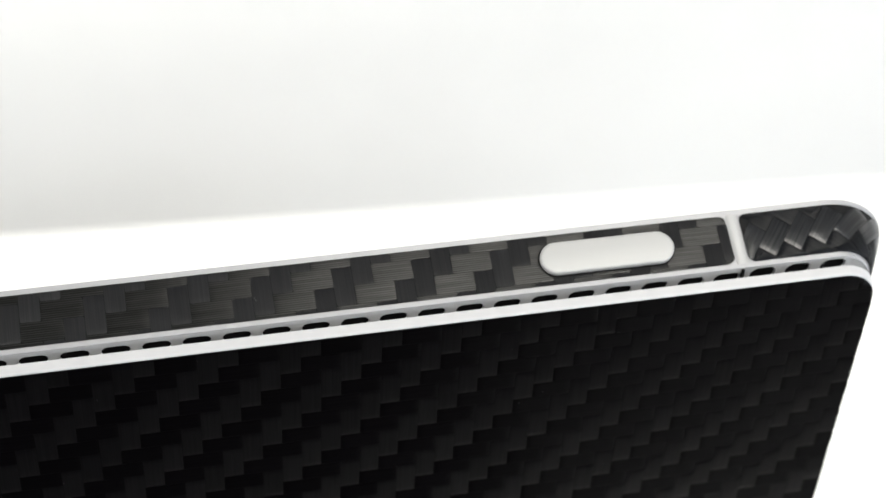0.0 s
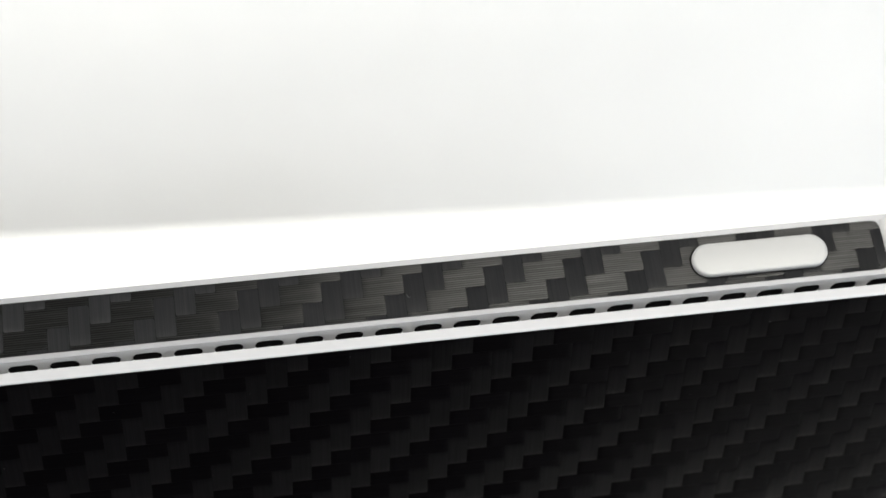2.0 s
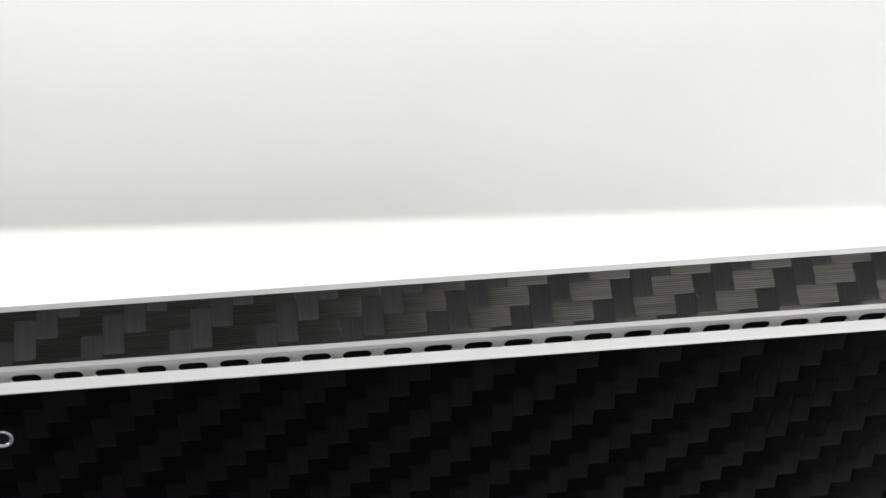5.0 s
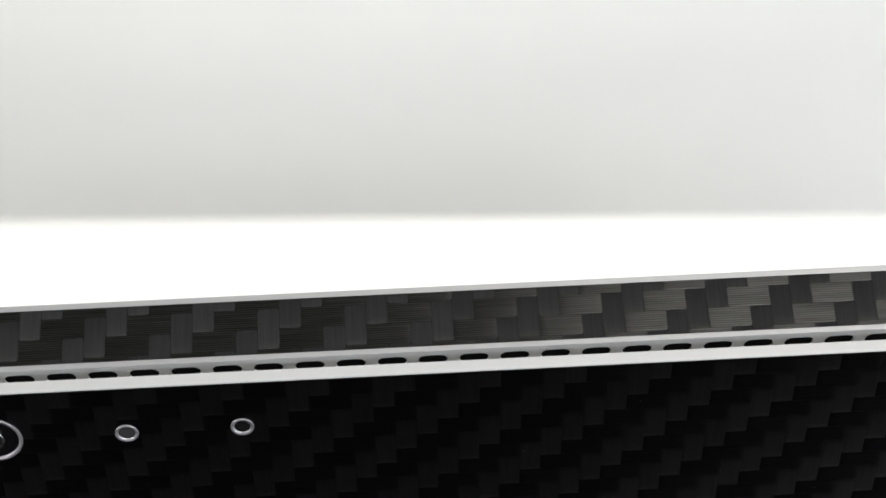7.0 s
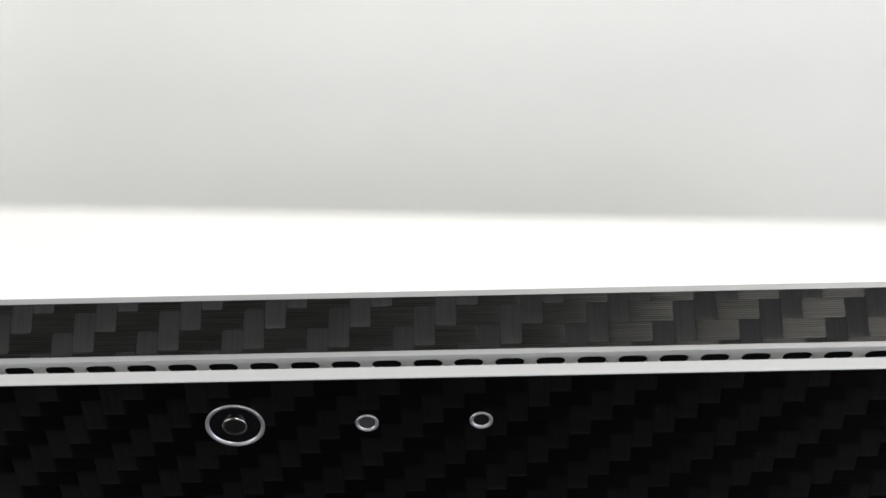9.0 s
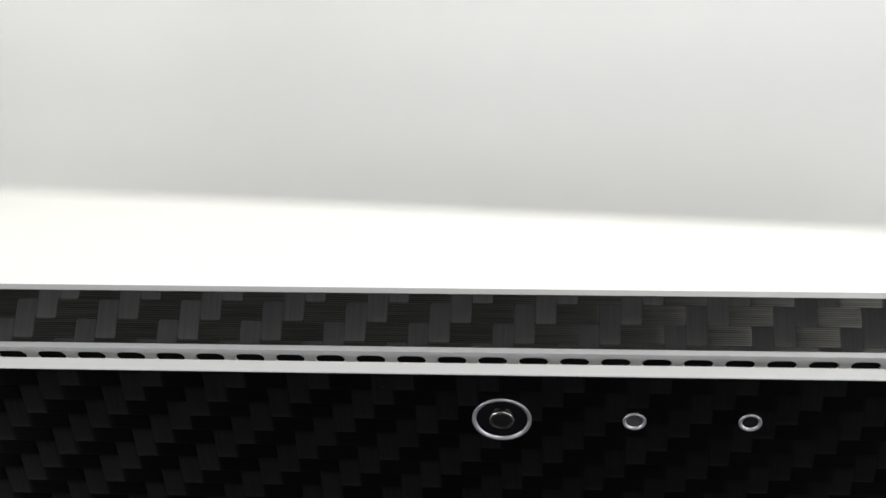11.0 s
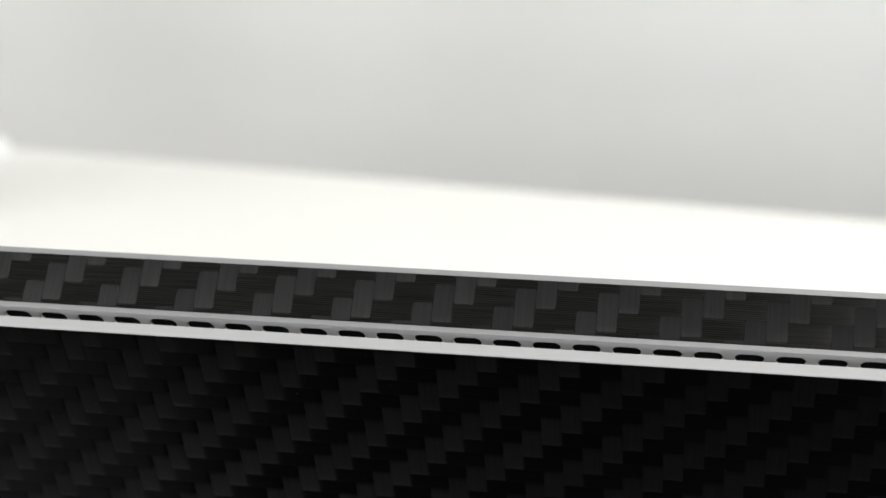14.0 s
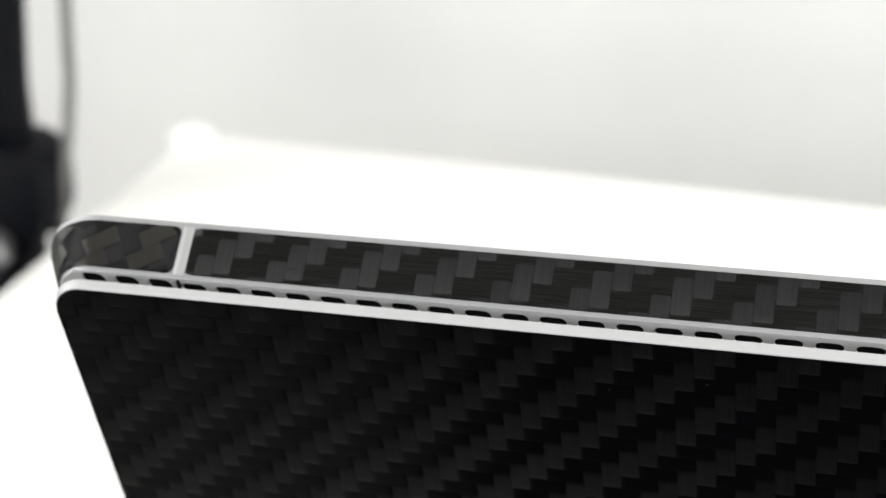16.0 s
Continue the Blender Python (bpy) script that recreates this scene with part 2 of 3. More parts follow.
# ---------------------------------------------------------------- the table
def table():
    """White table top with rounded front corner and four legs; its far edge runs at a slight angle."""
    root = tagged(new("table"), "white laminate table with square legs, brightly lit", "table")
    a, b = radians(-5.388), radians(2.6)
    far_left = Vector((-0.353, 0.4838))
    along = Vector((math.cos(a), math.sin(a)))
    down = Vector((-math.sin(b), -math.cos(b)))
    corners = [far_left, far_left + along * 0.74, far_left + along * 0.74 + down * 0.445, far_left + down * 0.515]
    bm = bmesh.new()
    outline, r = [], 0.006
    for i, c in enumerate(corners):
        p, q = (corners[i - 1] - c).normalized(), (corners[(i + 1) % 4] - c).normalized()
        for k in range(7):
            s = k / 6
            outline.append(c + p * r * (1 - s) ** 2 + q * r * s**2)
    for inset, z in ((0.0015, 0.0), (0.0, -0.0015), (0.0, -0.0265), (0.0015, -0.028)):
        mid = sum(corners, Vector((0, 0))) / 4
        for p in outline:
            d = (mid - p).normalized() * inset
            bm.verts.new((p.x + d.x, p.y + d.y, TOP + z))
    bm.verts.ensure_lookup_table()
    n = len(outline)
    for k in range(3):
        for i in range(n):
            j = (i + 1) % n
            bm.faces.new((bm.verts[k * n + i], bm.verts[k * n + j], bm.verts[(k + 1) * n + j], bm.verts[(k + 1) * n + i]))
    bm.faces.new([bm.verts[i] for i in range(n)])
    bm.faces.new([bm.verts[3 * n + i] for i in range(n)])
    part("tabletop", bm, TABLE, root, "", False)
    for c in corners:
        mid = sum(corners, Vector((0, 0))) / 4
        p = c + (mid - c).normalized() * 0.09
        part("leg", block((p.x - 0.02, p.y - 0.02, DROP), (p.x + 0.02, p.y + 0.02, -0.027), 0.003), TABLE, root)
    # soft white protector on the far corner
    c = far_left + along * 0.004 + down * 0.006
    part("corner_guard", lathe([(0.0, 0.0034), (0.004, 0.0031), (0.007, 0.0023), (0.0092, 0.0008), (0.0100, -0.001), (0.0100, -0.02), (0.009, -0.03), (0, -0.031)],
         (c.x, c.y, TOP + 0.002), (1, 0, 0), (0, 1, 0), (0, 0, 1), 32), GUARD, root, "rounded white corner guard")


table()

# ---------------------------------------------------------------- the tablet
K = 0.000987                  # millimetre of the tablet's own grid
HALF, R0, FOOT = 144.1, 3.2, 193.1
PITCH = 4.08
tablet = tagged(new("tablet"), "silver tablet wrapped in black carbon-fibre skin, standing tilted on the table", "tablet")
tablet.matrix_world = Matrix.Translation((0, 0, 197 * math.cos(radians(LEAN)) * K)) @ Matrix.Rotation(radians(LEAN), 4, "X") @ Matrix.Scale(K, 4)


def flare(o):
    """The sides spread a little more than the top."""
    return o + max(0.0, o - 0.9) * 0.33


def outline(offset, steps=12):
    """The rounded outline of the back, grown by offset: points (x, z), clockwise from the top left."""
    pts = []
    r, rx = R0 + offset, R0 + flare(offset)
    for cx, cz, start in ((HALF - R0, -R0, 90), (HALF - R0, -FOOT + R0, 0), (-HALF + R0, -FOOT + R0, -90), (-HALF + R0, -R0, -180)):
        for k in range(steps + 1):
            a = radians(start - 90 * k / steps)
            pts.append((cx + rx * math.cos(a), cz + r * math.sin(a)))
    return pts


def swept(profile, closed=False, cap_first=False, cap_last=False):
    """A rim that runs round the whole outline: profile of (y, offset)."""
    verts, faces = [], []
    for y, o in profile:
        verts += [(x, y, z) for x, z in outline(o)]
    n = len(outline(0))
    count = len(profile)
    for k in range(count if closed else count - 1):
        a, b = k * n, ((k + 1) % count) * n
        for i in range(n):
            j = (i + 1) % n
            faces.append((a + i, a + j, b + j, b + i))
    if cap_first:
        faces.append(tuple(range(n)))
    if cap_last:
        faces.append(tuple(range((count - 1) * n, count * n))[::-1])
    return verts, faces


def rim_part(name, profile, mat, label="", **more):
    ob = mesh(name, *swept(profile, **more), mat, tablet, False)
    return tagged(ob, label)


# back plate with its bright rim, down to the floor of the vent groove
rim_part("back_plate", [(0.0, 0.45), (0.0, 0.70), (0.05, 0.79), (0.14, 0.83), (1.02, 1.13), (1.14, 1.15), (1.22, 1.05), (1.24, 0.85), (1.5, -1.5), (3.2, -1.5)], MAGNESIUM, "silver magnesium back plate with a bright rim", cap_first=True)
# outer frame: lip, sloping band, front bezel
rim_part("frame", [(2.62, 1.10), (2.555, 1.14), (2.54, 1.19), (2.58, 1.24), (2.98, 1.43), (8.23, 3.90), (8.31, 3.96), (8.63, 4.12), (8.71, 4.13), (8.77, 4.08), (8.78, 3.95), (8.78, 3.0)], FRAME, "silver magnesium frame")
rim_part("screen", [(8.68, 3.7), (8.88, 3.6), (8.9, 3.5)], SCREEN, "black glass screen", cap_last=True)

# wall of the vent groove: closed round the sides, pierced along the top
WALL_AT = lambda o: 2.827 - 0.2256 * o
OPEN_SLOTS = (0, 1, 2, 67, 68, 69)


def vent_wall():
    """A strip pierced by pill-shaped slots; those past the antenna breaks are taller and open."""
    verts, faces = [], []
    lo, hi, span = -1.45, 1.16, 2.98

    def quad(*corners):
        n = len(verts)
        verts.extend((x, WALL_AT(h) + deep, h) for x, h, deep in corners)
        faces.append((n, n + 1, n + 2, n + 3))

    for i in range(70):
        x = (34.5 - i) * PITCH
        top, low = (0.78, -1.36) if i in OPEN_SLOTS else (0.42, -1.30)
        mid, r = (top + low) / 2, (top - low) / 2
        rim = []
        for k in range(13):
            px = -span / 2 + span * (1 - math.cos(math.pi * k / 12)) / 2
            edge = min(px + span / 2, span / 2 - px)
            rise = r if edge >= 0.85 * r else r * math.sqrt(max(0.0, 1 - (1 - edge / (0.85 * r)) ** 2))
            rim.append((x + px, rise))
        quad((x - PITCH / 2, lo, 0), (x - span / 2, lo, 0), (x - span / 2, hi, 0), (x - PITCH / 2, hi, 0))
        quad((x + span / 2, lo, 0), (x + PITCH / 2, lo, 0), (x + PITCH / 2, hi, 0), (x + span / 2, hi, 0))
        for (xa, ra), (xb, rb) in zip(rim, rim[1:]):
            quad((xa, mid + ra, 0), (xb, mid + rb, 0), (xb, hi, 0), (xa, hi, 0))
            quad((xa, lo, 0), (xb, lo, 0), (xb, mid - rb, 0), (xa, mid - ra, 0))
            quad((xa, mid + ra, 0), (xb, mid + rb, 0), (xb, mid + rb, 0.45), (xa, mid + ra, 0.45))
            quad((xa, mid - ra, 0), (xb, mid - rb, 0), (xb, mid - rb, 0.45), (xa, mid - ra, 0.45))
    ob = mesh("vent_wall", verts, faces, GROOVE, tablet, False)
    tagged(ob, "grey groove wall pierced by a row of air slots")
    # plain wall at both ends of the row, round the corners and down the sides
    edge = 35 * PITCH
    for side in (-1, 1):
        pv, pf = [], []
        path = [(edge * side, 0.0)] + [p for p in (outline(0)[:26] if side > 0 else outline(0)[:25:-1]) if abs(p[0]) > edge + 0.1]
        for px, pz in path:
            for o in (-1.45, -0.4, 1.16):
                if pz >= -0.001:
                    pv.append((px, WALL_AT(o), pz + o))
                else:
                    cx = (HALF - R0) * (1 if px > 0 else -1)
                    cz = -R0 if pz > -50 else -FOOT + R0
                    if -FOOT + R0 < pz < -R0:
                        d = Vector((1 if px > 0 else -1, 0))
                    else:
                        d = Vector((px - cx, pz - cz))
                        d = d.normalized() if d.length > 1e-6 else Vector((0, 1))
                    pv.append((px + d.x * o, WALL_AT(o), pz + d.y * o))
        for k in range(len(path) - 1):
            for m in range(2):
                a = k * 3 + m
                pf.append((a, a + 3, a + 4, a + 1))
        mesh("groove_wall", pv, pf, GROOVE, tablet, False)


vent_wall()

# rounded-rectangle clamp for the skins
def clamp(u, v, box, r):
    u0, u1, v0, v1 = box
    u, v = np.clip(u, u0, u1), np.clip(v, v0, v1)
    cu, cv = np.clip(u, u0 + r, u1 - r), np.clip(v, v0 + r, v1 - r)
    du, dv = u - cu, v - cv
    d = np.maximum(np.hypot(du, dv), 1e-9)
    k = np.minimum(1.0, r / d)
    return cu + du * k, cv + dv * k


def weave(name, box, r, tow, at, place, height, turn=0.0, label="", nu=5, nv=3, mirror=False, keep=None, tows=None, flat=2.2, taper=0.0, side=0.10, lift=1.0):
    """Two-by-two twill of pillow-shaped tows, cut to a rounded box. at: where a tow begins (u, v). place: (u, v, height) to x, y, z."""
    c, s = math.cos(radians(turn)), math.sin(radians(turn))
    u0, u1, v0, v1 = box
    corner = [((u - at[0]) * c + (v - at[1]) * s, -(u - at[0]) * s + (v - at[1]) * c) for u in (u0, u1) for v in (v0, v1)]
    i0, i1 = int(min(p[0] for p in corner) / tow) - 4, int(max(p[0] for p in corner) / tow) + 4
    j0, j1 = int(min(p[1] for p in corner) / tow) - 4, int(max(p[1] for p in corner) / tow) + 4
    floats = []
    for j in range(j0, j1):
        for i in range(i0, i1):
            if (i - j) % 4 == 0:
                floats.append((i, j, 2, 1, 0))
            if (i - j) % 4 == 3:
                floats.append((i, j, 1, 2, 1))
    verts, faces, kinds, uvs = [], [], [], []
    base = 0
    rng = np.random.default_rng(5)
    for i, j, w, h, kind in floats:
        a = np.linspace(0, 1, nu if kind == 0 else nv)
        b = np.linspace(0, 1, nv if kind == 0 else nu)
        if flat > 3:
            steps = np.array([0, 0.025, 0.06, 0.11, 0.17, 0.5, 0.83, 0.89, 0.94, 0.975, 1.0])
            thin = np.array([0, 0.05, 0.11, 0.17, 0.83, 0.89, 0.95, 1.0])
            a, b = (steps, thin) if kind == 0 else (thin, steps)
        A, B = np.meshgrid(a, b, indexing="ij")
        gap = 0.007
        if turn == 0.0:
            a0, a1 = ((e - at[0]) / tow for e in (u0, u1))
            b0, b1 = ((e - at[1]) / tow for e in (v0, v1))
            p0, p1 = max(i + gap, a0), min(i + w - gap, a1)
            q0, q1 = max(j + gap, b0), min(j + h - gap, b1)
            if p1 - p0 < 0.03 or q1 - q0 < 0.03:
                continue
            A, B = (p0 - i + A * (p1 - p0)) / w, (q0 - j + B * (q1 - q0)) / h
            lx, ly = (i + A * w) * tow, (j + B * h) * tow
        else:
            lx, ly = (i + gap + A * (w - 2 * gap)) * tow, (j + gap + B * (h - 2 * gap)) * tow
        along, across = (A, B) if kind == 0 else (B, A)
        slim = (across - 0.5) * tow * (taper * np.abs(2 * along - 1) ** 14)
        lx, ly = (lx, ly - slim) if kind == 0 else (lx - slim, ly)
        H = height * (0.12 + 0.88 * (1 - np.abs(2 * along - 1) ** (flat if kind else flat * 1.25))) * (1 - side * np.abs(2 * across - 1) ** 12) * (1 + 0.15 * (rng.random() - 0.5)) * (1.0 if kind else lift)
        if mirror:
            ly = -ly
        U, V = at[0] + lx * c - ly * s, at[1] + lx * s + ly * c
        mu, mv = U.mean(), V.mean()
        if not (u0 - 2 * tow < mu < u1 + 2 * tow and v0 - 2 * tow < mv < v1 + 2 * tow):
            continue
        if keep and not keep(mu, mv):
            continue
        CU, CV = clamp(U, V, box, r)
        if np.ptp(CU) < 0.05 or np.ptp(CV) < 0.05:
            continue
        inside = np.hypot(CU - U, CV - V) < 1e-6
        if turn and inside.mean() < 0.3:
            continue
        if turn:
            H = np.where(inside, H, 0.2 * H)
        na, nb = A.shape
        for x, y, z in zip(CU.ravel(), CV.ravel(), H.ravel()):
            verts.append(place(x, y, z))
        for p in range(na - 1):
            for q in range(nb - 1):
                k = base + p * nb + q
                f = (k, k + nb, k + nb + 1, k + 1)
                faces.append(f)
                kinds.append(kind)
                for g in f:
                    o = g - base
                    uu, vv = (lx.ravel()[o], ly.ravel()[o]) if kind == 0 else (ly.ravel()[o], -lx.ravel()[o])
                    uvs.append((uu, vv))
        base += na * nb
    ob = mesh(name, verts, faces, tows or [WEFT, WARP], None, True, kinds)
    layer = ob.data.uv_layers.new(name="tow")
    layer.data.foreach_set("uv", np.array(uvs, dtype=np.float32).ravel())
    return tagged(ob, label, kind="stuff")


def plate(name, box, r, place, steps=8):
    """Thin rounded sheet under a weave."""
    u0, u1, v0, v1 = box
    pts = []
    for cu, cv, start in ((u1 - r, v1 - r, 90), (u1 - r, v0 + r, 0), (u0 + r, v0 + r, -90), (u0 + r, v1 - r, -180)):
        for k in range(steps + 1):
            a = radians(start - 90 * k / steps)
            pts.append((cu + r * math.cos(a), cv + r * math.sin(a)))
    n = len(pts)
    verts = [place(u, v, -0.02) for u, v in pts] + [place(u, v, -0.10) for u, v in pts]
    faces = [tuple(range(n))] + [(i, i + n, (i + 1) % n + n, (i + 1) % n) for i in range(n)]
    return mesh(name, verts, faces, BASE, tablet, False)


# skin on the back: twill, fine near the top where it is seen
SKIN = (-HALF - 0.72, HALF + 0.72, -FOOT - 0.7, 0.70)
on_back = lambda u, v, h: (u, -0.10 - h, v)
skin = plate("back_skin", SKIN, R0 + 0.7, on_back)
tagged(skin, "black carbon-fibre twill skin on the back")
FACE_TOW, FACE_AT = 2.11, (1.38, 0.62)
weave("back_weave", SKIN, R0 + 0.7, FACE_TOW, FACE_AT, on_back, 0.075, keep=lambda u, v: v > -34, tows=[SHADED_WEFT, LIT_WARP], flat=6, taper=0.05, side=0.22).parent = skin
weave("back_weave", SKIN, R0 + 0.7, FACE_TOW, FACE_AT, on_back, 0.05, nu=3, nv=2, keep=lambda u, v: v <= -34, tows=[SHADED_WEFT, LIT_WARP]).parent = skin

# skins on the sloping band
SLOPE = Vector((8.23 - 2.98, 3.90 - 1.43)).normalized()


def on_band(u, v, h):
    return (u, 2.98 + SLOPE.x * v - SLOPE.y * (h + 0.10), 1.43 + SLOPE.y * v + SLOPE.x * (h + 0.10))


def round_band(sign):
    """Band coordinates that run along the top, round a corner and down the side."""
    straight = HALF - R0
    def place(u, v, h):
        y = 2.98 + SLOPE.x * v - SLOPE.y * (h + 0.10)
        o = 1.43 + SLOPE.y * v + SLOPE.x * (h + 0.10)
        turn = (R0 + 2.6) * math.pi / 2
        if u <= straight:
            return (sign * u, y, o)
        if u <= straight + turn:
            a = (u - straight) / turn * math.pi / 2
            return (sign * (straight + (R0 + flare(o)) * math.sin(a)), y, -R0 + (R0 + o) * math.cos(a))
        return (sign * (HALF + flare(o)), y, -R0 - (u - straight - turn))
    return place


BAND = (-129.3, 129.3, 0.06, 5.70)
BAND_TOW, BAND_AT = 2.113, (54.1, 0.5)


def drawn(u, v, h):
    """The strip's fabric is pulled a little towards one end."""
    pull = -0.28 + 0.36 * math.tanh((u - 18) / 18)
    return on_band(min(max(u + pull, BAND[0]), BAND[1]), v, h)


skin = plate("edge_skin", BAND, 1.0, on_band)
tagged(skin, "black carbon-fibre strip along the edge")
weave("edge_weave", BAND, 1.0, BAND_TOW, BAND_AT, drawn, 0.028, taper=0.09, flat=4, side=0.50, lift=0.7).parent = skin
for sign in (-1, 1):
    box = (130.85, 168.0, 0.06, 5.70)
    where = round_band(sign)
    verts, faces = [], []
    us = [box[0] + 0.8 * (1 - math.cos(radians(15 * k))) for k in range(6)] + list(np.linspace(box[0] + 0.8, 150.5, 29)) + [160.0, 168.0]
    for u in us:
        short = max(0.0, 0.8 - (u - box[0]))
        inset = 0.8 - math.sqrt(max(0.0, 0.64 - short * short))
        for v in (box[2] + inset, box[3] - inset):
            verts.append(where(u, v, -0.03))
    faces = [(2 * k, 2 * k + 2, 2 * k + 3, 2 * k + 1) for k in range(len(us) - 1)]
    skin = tagged(mesh("corner_skin", verts, faces, BASE, tablet, False), "carbon-fibre piece wrapped round the corner")
    weave("corner_weave", box, 0.8, 2.113, (131.0, 0.0), where, 0.08, turn=-38.0 if sign > 0 else 60.0, tows=BLUE_LIT if sign > 0 else LIT_CORNER, flat=5, taper=0.05 if sign > 0 else 0.0, side=0.4 if sign > 0 else 0.1).parent = skin

# antenna breaks: a slightly proud bar across the band, and a black block as the shade of a slit in the groove
for sign in (-1, 1):
    verts = []
    for dx, h in ((-0.62, 0.02), (-0.5, 0.09), (0.5, 0.09), (0.62, 0.02)):
        for v in (-0.05, 0.0, 5.70, 5.74):
            x, y, z = on_band(sign * 130.08 + dx, v, h - 0.10)
            verts.append((x, y, z))
    faces = [(4 * a + b, 4 * a + b + 1, 4 * a + b + 5, 4 * a + b + 4) for a in range(3) for b in range(3)]
    tagged(mesh("antenna_break", verts, faces, ANTENNA, tablet, True), "pale plastic antenna line")
    x = sign * (34.5 - 2.62) * PITCH
    part("seam_slit", block((x - 0.14, 2.35, -1.4), (x + 0.14, 2.9, 1.0), 0.03, 1), GAP_SHADE, tablet)


# power button
def power_button():
    u0, u1, v0, v1 = 107.95, 122.75, 1.0, 4.6
    r = (v1 - v0) / 2
    verts, faces = [], []
    rings = [(0.0, 0.05), (0.0, 0.52), (-0.06, 0.62), (-0.18, 0.68), (-0.35, 0.70)]
    n = 0
    for grow, h in rings:
        row = []
        for cu, start in ((u1 - r, 90), (u0 + r, -90)):
            for k in range(17):
                a = radians(start - 180 * k / 16)
                row.append((cu + (r + grow) * math.cos(a), (v0 + v1) / 2 + (r + grow) * math.sin(a)))
        n = len(row)
        verts += [on_band(u, v, h) for u, v in row]
    for k in range(len(rings) - 1):
        for i in range(n):
            j = (i + 1) % n
            faces.append((k * n + i, k * n + j, (k + 1) * n + j, (k + 1) * n + i))
    faces.append(tuple(range((len(rings) - 1) * n, len(rings) * n)))
    ob = mesh("power_button", verts, faces, BUTTON, tablet, True)
    tagged(ob, "pale grey metal pill-shaped power button")
    # flat black outline in place of the shade round the button
    gap = [on_band(u, v, 0.085) for u, v in [(cu + (r + 0.17) * math.cos(radians(s - 180 * k / 16)), (v0 + v1) / 2 + (r + 0.17) * math.sin(radians(s - 180 * k / 16))) for cu, s in ((u1 - r, 90), (u0 + r, -90)) for k in range(17)]]
    mesh("button_gap", gap, [tuple(range(len(gap)))], GAP_SHADE, ob, False)


power_button()


# camera, sensors
def eyelet(name, x, z, outer, inner, depth, inside, label, proud=0.20):
    # turned rim: a narrow crown and a funnel down to the window
    ring = part(name, lathe([(outer, 0.0), (outer, proud - 0.03), (outer - 0.05, proud), (outer - 0.14, proud), (inner, 0.03), (inner, -depth)],
                (x, -0.19, z), (1, 0, 0), (0, 0, 1), (0, -1, 0), 48), RING, tablet, label)
    part("window", lathe([(inner + 0.02, -depth + 0.01), (0, -depth + 0.01)], (x, -0.19, z), (1, 0, 0), (0, 0, 1), (0, -1, 0), 32), inside, ring)
    return ring


ring = eyelet("camera_ring", -17.42, -5.40, 2.98, 2.58, 0.0, BLACKGLASS, "thin bright metal ring round the rear camera")
ABOUT = ((-17.42, -0.20, -5.30), (1, 0, 0), (0, 0, 1), (0, -1, 0), 48)
part("lens_collar", lathe([(1.26, -0.045), (1.26, 0.17), (1.25, 0.27), (1.22, 0.33), (1.16, 0.36), (1.08, 0.37), (0.98, 0.36)], *ABOUT), COLLAR, ring, "narrow dark metal collar")
part("lens", lathe([(1.02, 0.34), (0.98, 0.362), (0.8, 0.372), (0.45, 0.38), (0.2, 0.384), (0, 0.385)], *ABOUT), LENS, ring, "small dark glossy lens")
eyelet("sensor_ring", -4.18, -5.39, 1.16, 0.84, 0.0, SENSOR, "small metal ring with a grey window")
eyelet("microphone_ring", 7.26, -5.30, 1.16, 0.80, 0.0, GAP_SHADE, "small metal ring with a black hole")

# specks of dust on the back and a bit of lint on the edge strip
def specks():
    verts, faces = [], []
    rng = random.Random(11)
    for k in range(60):
        u, v = rng.uniform(-142, 142), -rng.random() ** 1.3 * 40 + 0.3
        r = rng.uniform(0.025, 0.06) * (1.5 if k % 9 == 0 else 1.0)
        n = len(verts)
        m = rng.uniform(0.6, 1.8)
        turn = rng.uniform(0, 3)
        for q in range(5):
            a = math.tau * q / 5
            x, z = r * m * math.cos(a), r * math.sin(a)
            verts.append((u + x * math.cos(turn) - z * math.sin(turn), -0.19, v + x * math.sin(turn) + z * math.cos(turn)))
        verts.append((u, -0.24, v))
        faces += [(n + q, n + (q + 1) % 5, n + 5) for q in range(5)]
    tagged(mesh("dust", verts, faces, LINT, tablet, True), "scattered pale dust specks", kind="stuff")
    path = [on_band(77.6 + 0.28 * k / 5, 2.5 - 0.42 * math.sin(k / 5 * 2.2), 0.10) for k in range(6)]
    part("lint", tube(path, 0.035, 6), LINT, tablet, "tiny curled thread of lint")


specks()

# kickstand that holds the tablet up, below the lower half of the back
lean = radians(LEAN)
swing = math.acos((197.0 - 100.0) * math.cos(lean) / 104.0)    # until it meets the table
down_y, down_z = -math.sin(lean), -math.cos(lean)          # straight down, in the tablet's own grid
out_y, out_z = -math.cos(lean), math.sin(lean)             # level, away from the back
ky, kz = down_y * math.cos(swing) + out_y * math.sin(swing), down_z * math.cos(swing) + out_z * math.sin(swing)
ny, nz = kz, -ky
kv = []
for x in (-128.0, 128.0):
    for s in (0.0, 104.0):
        for th in (0.0, 1.4):
            kv.append((x, -0.25 + ky * s + ny * th, -100.0 + kz * s + nz * th))
kf = [(0, 1, 3, 2), (4, 6, 7, 5), (0, 2, 6, 4), (1, 5, 7, 3), (0, 4, 5, 1), (2, 3, 7, 6)]
tagged(mesh("kickstand", kv, kf, BASE, tablet, False), "thin hinged kickstand covered in black film")


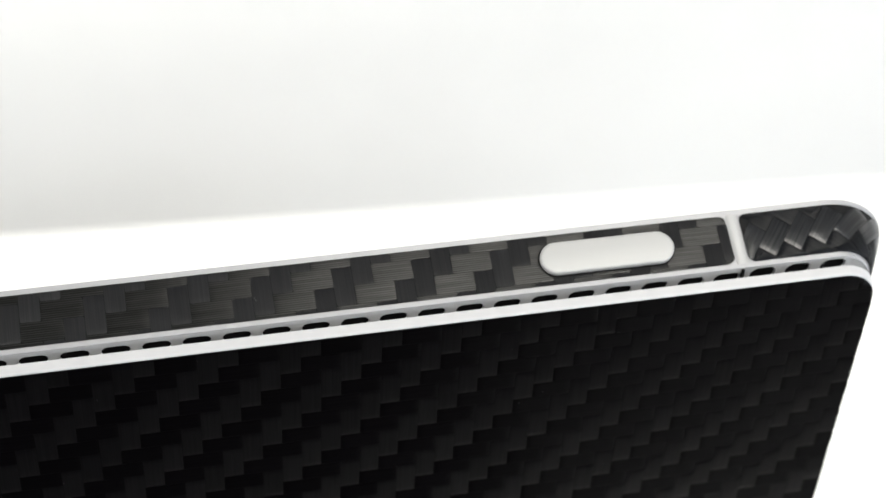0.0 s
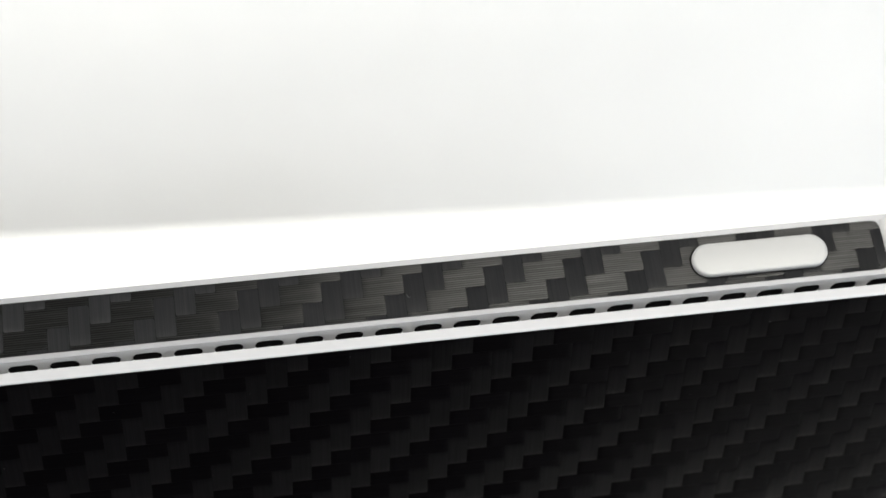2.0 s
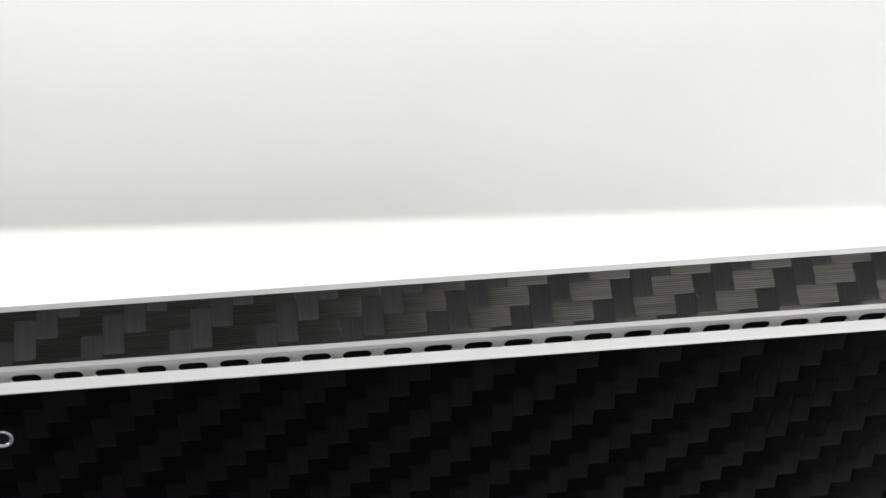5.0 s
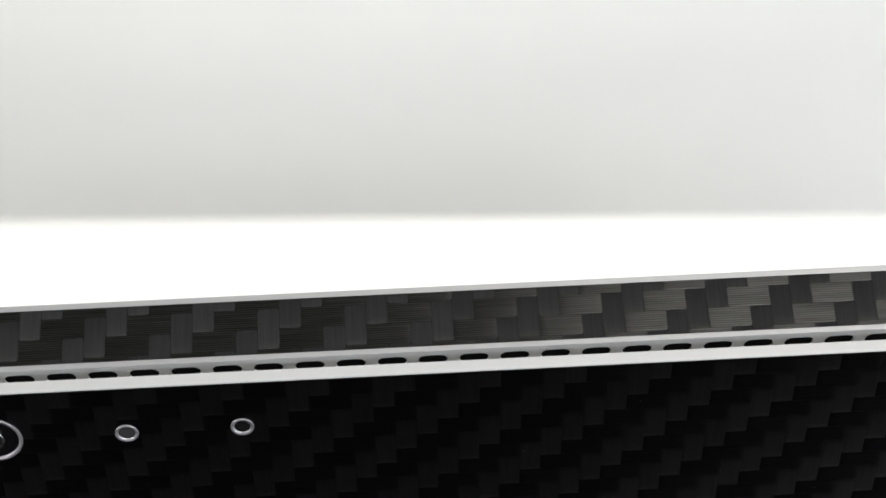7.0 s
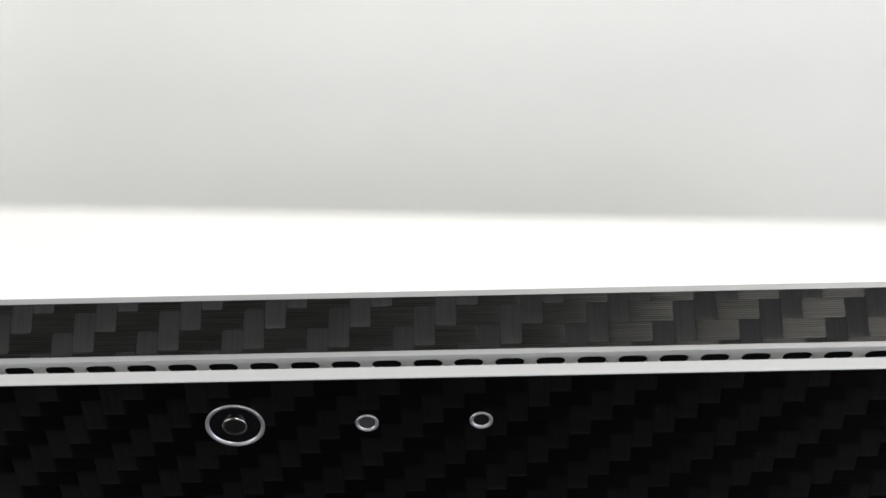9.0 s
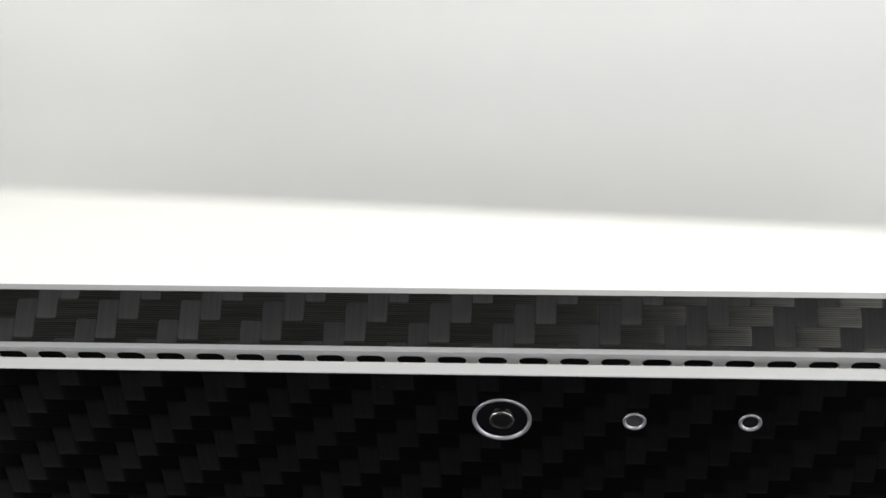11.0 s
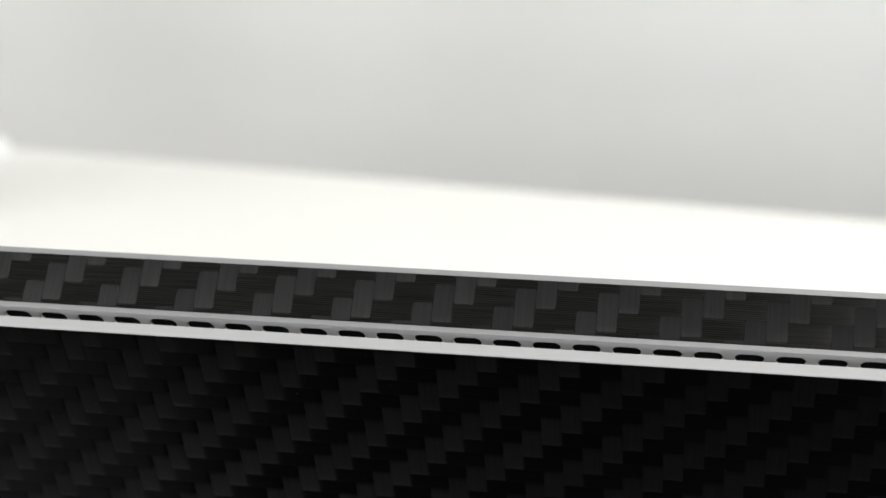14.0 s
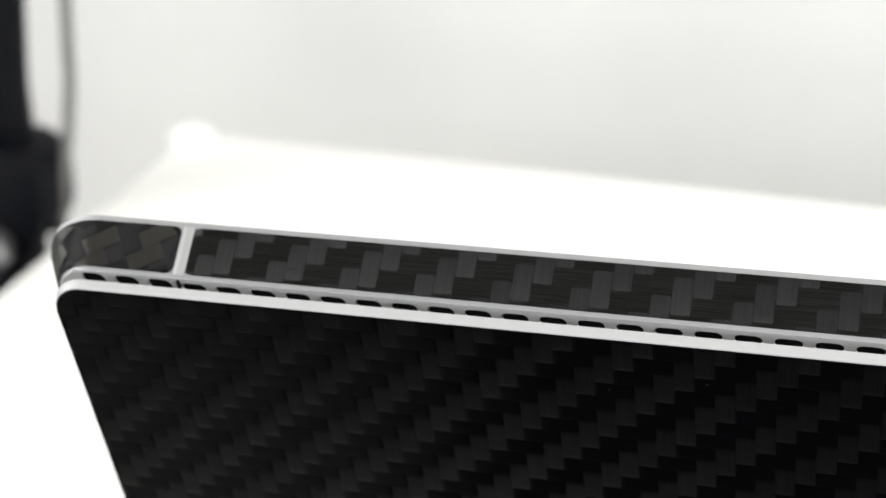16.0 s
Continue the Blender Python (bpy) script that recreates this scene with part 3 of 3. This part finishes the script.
# ---------------------------------------------------------------- clamp stand at the table's edge
def clamp_stand():
    root = tagged(new("clamp_stand"), "black metal stand clamped to the table's side edge", "stand")
    x, y = -0.392, 0.40
    part("pole", tube([(x - 0.003, y, -0.012), (x - 0.002, y, 0.05), (x + 0.006, y, 0.12), (x + 0.030, y, 0.40), (x + 0.055, y, 0.75)], 0.0135, 24), BLACKMETAL, root)
    # cast bracket: a shoulder at the top, cut away towards the table below
    side = [(-0.040, 0.029), (0.009, 0.029), (0.0175, 0.0245), (0.020, 0.019), (0.0185, -0.002), (0.013, -0.012), (0.001, -0.0215), (-0.040, -0.0215)]
    bm = bmesh.new()
    front = bm.faces.new([bm.verts.new((x + a, y - 0.016, b)) for a, b in side])
    moved = bmesh.ops.extrude_face_region(bm, geom=[front])["geom"]
    bmesh.ops.translate(bm, vec=(0, 0.032, 0), verts=[v for v in moved if isinstance(v, bmesh.types.BMVert)])
    bmesh.ops.bevel(bm, geom=bm.edges[:], offset=0.0025, segments=2, profile=0.5, affect="EDGES")
    part("bracket", bm, BLACKMETAL, root)
    part("spine", block((x - 0.012, y - 0.012, -0.062), (x + 0.006, y + 0.012, -0.014), 0.004, 2), BLACKMETAL, root)
    part("lower_jaw", block((x - 0.01, y - 0.012, -0.062), (x + 0.06, y + 0.012, -0.052), 0.003, 2), BLACKMETAL, root)
    part("screw", tube([(x + 0.045, y, -0.1), (x + 0.045, y, -0.0285)], 0.004, 16), STEEL, root)
    part("knob", lathe([(0, 0.014), (0.006, 0.014), (0.008, 0.011), (0.008, 0.0), (0, 0.0)], (x - 0.002, y - 0.015, -0.011), (1, 0, 0), (0, 0, 1), (0, -1, 0), 24), STEEL, root, "dull steel tightening knob")


clamp_stand()
CABLE_LINE = ((-0.3790, -0.020), (-0.3745, 0.0), (-0.3722, 0.012), (-0.3678, 0.029), (-0.3636, 0.052), (-0.3606, 0.086), (-0.3590, 0.13), (-0.3570, 0.25), (-0.3540, 0.50), (-0.3500, 0.85))
tagged(part("cable", tube([(x, 0.405, z) for x, z in CABLE_LINE], 0.0024, 10), CABLE), "grey cable hanging beside the clamp stand", "cable")


# ---------------------------------------------------------------- pieces last: the inside of each air slot
def slots():
    y = WALL_AT(0.0)
    bm = block((-1.6, y + 0.46, -1.3), (1.6, y + 0.8, 0.9))
    first = part("vent_slot", bm, SLOT, tablet, "", False)
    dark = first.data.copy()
    dark.materials[0] = GAP_SHADE
    for i in range(70):
        ob = first if i == 0 else first.copy()
        if i:
            scene.collection.objects.link(ob)
        ob.location.x = (34.5 - i) * PITCH
        # open slots get a black back for the shade of their depth
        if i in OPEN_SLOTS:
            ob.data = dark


slots()
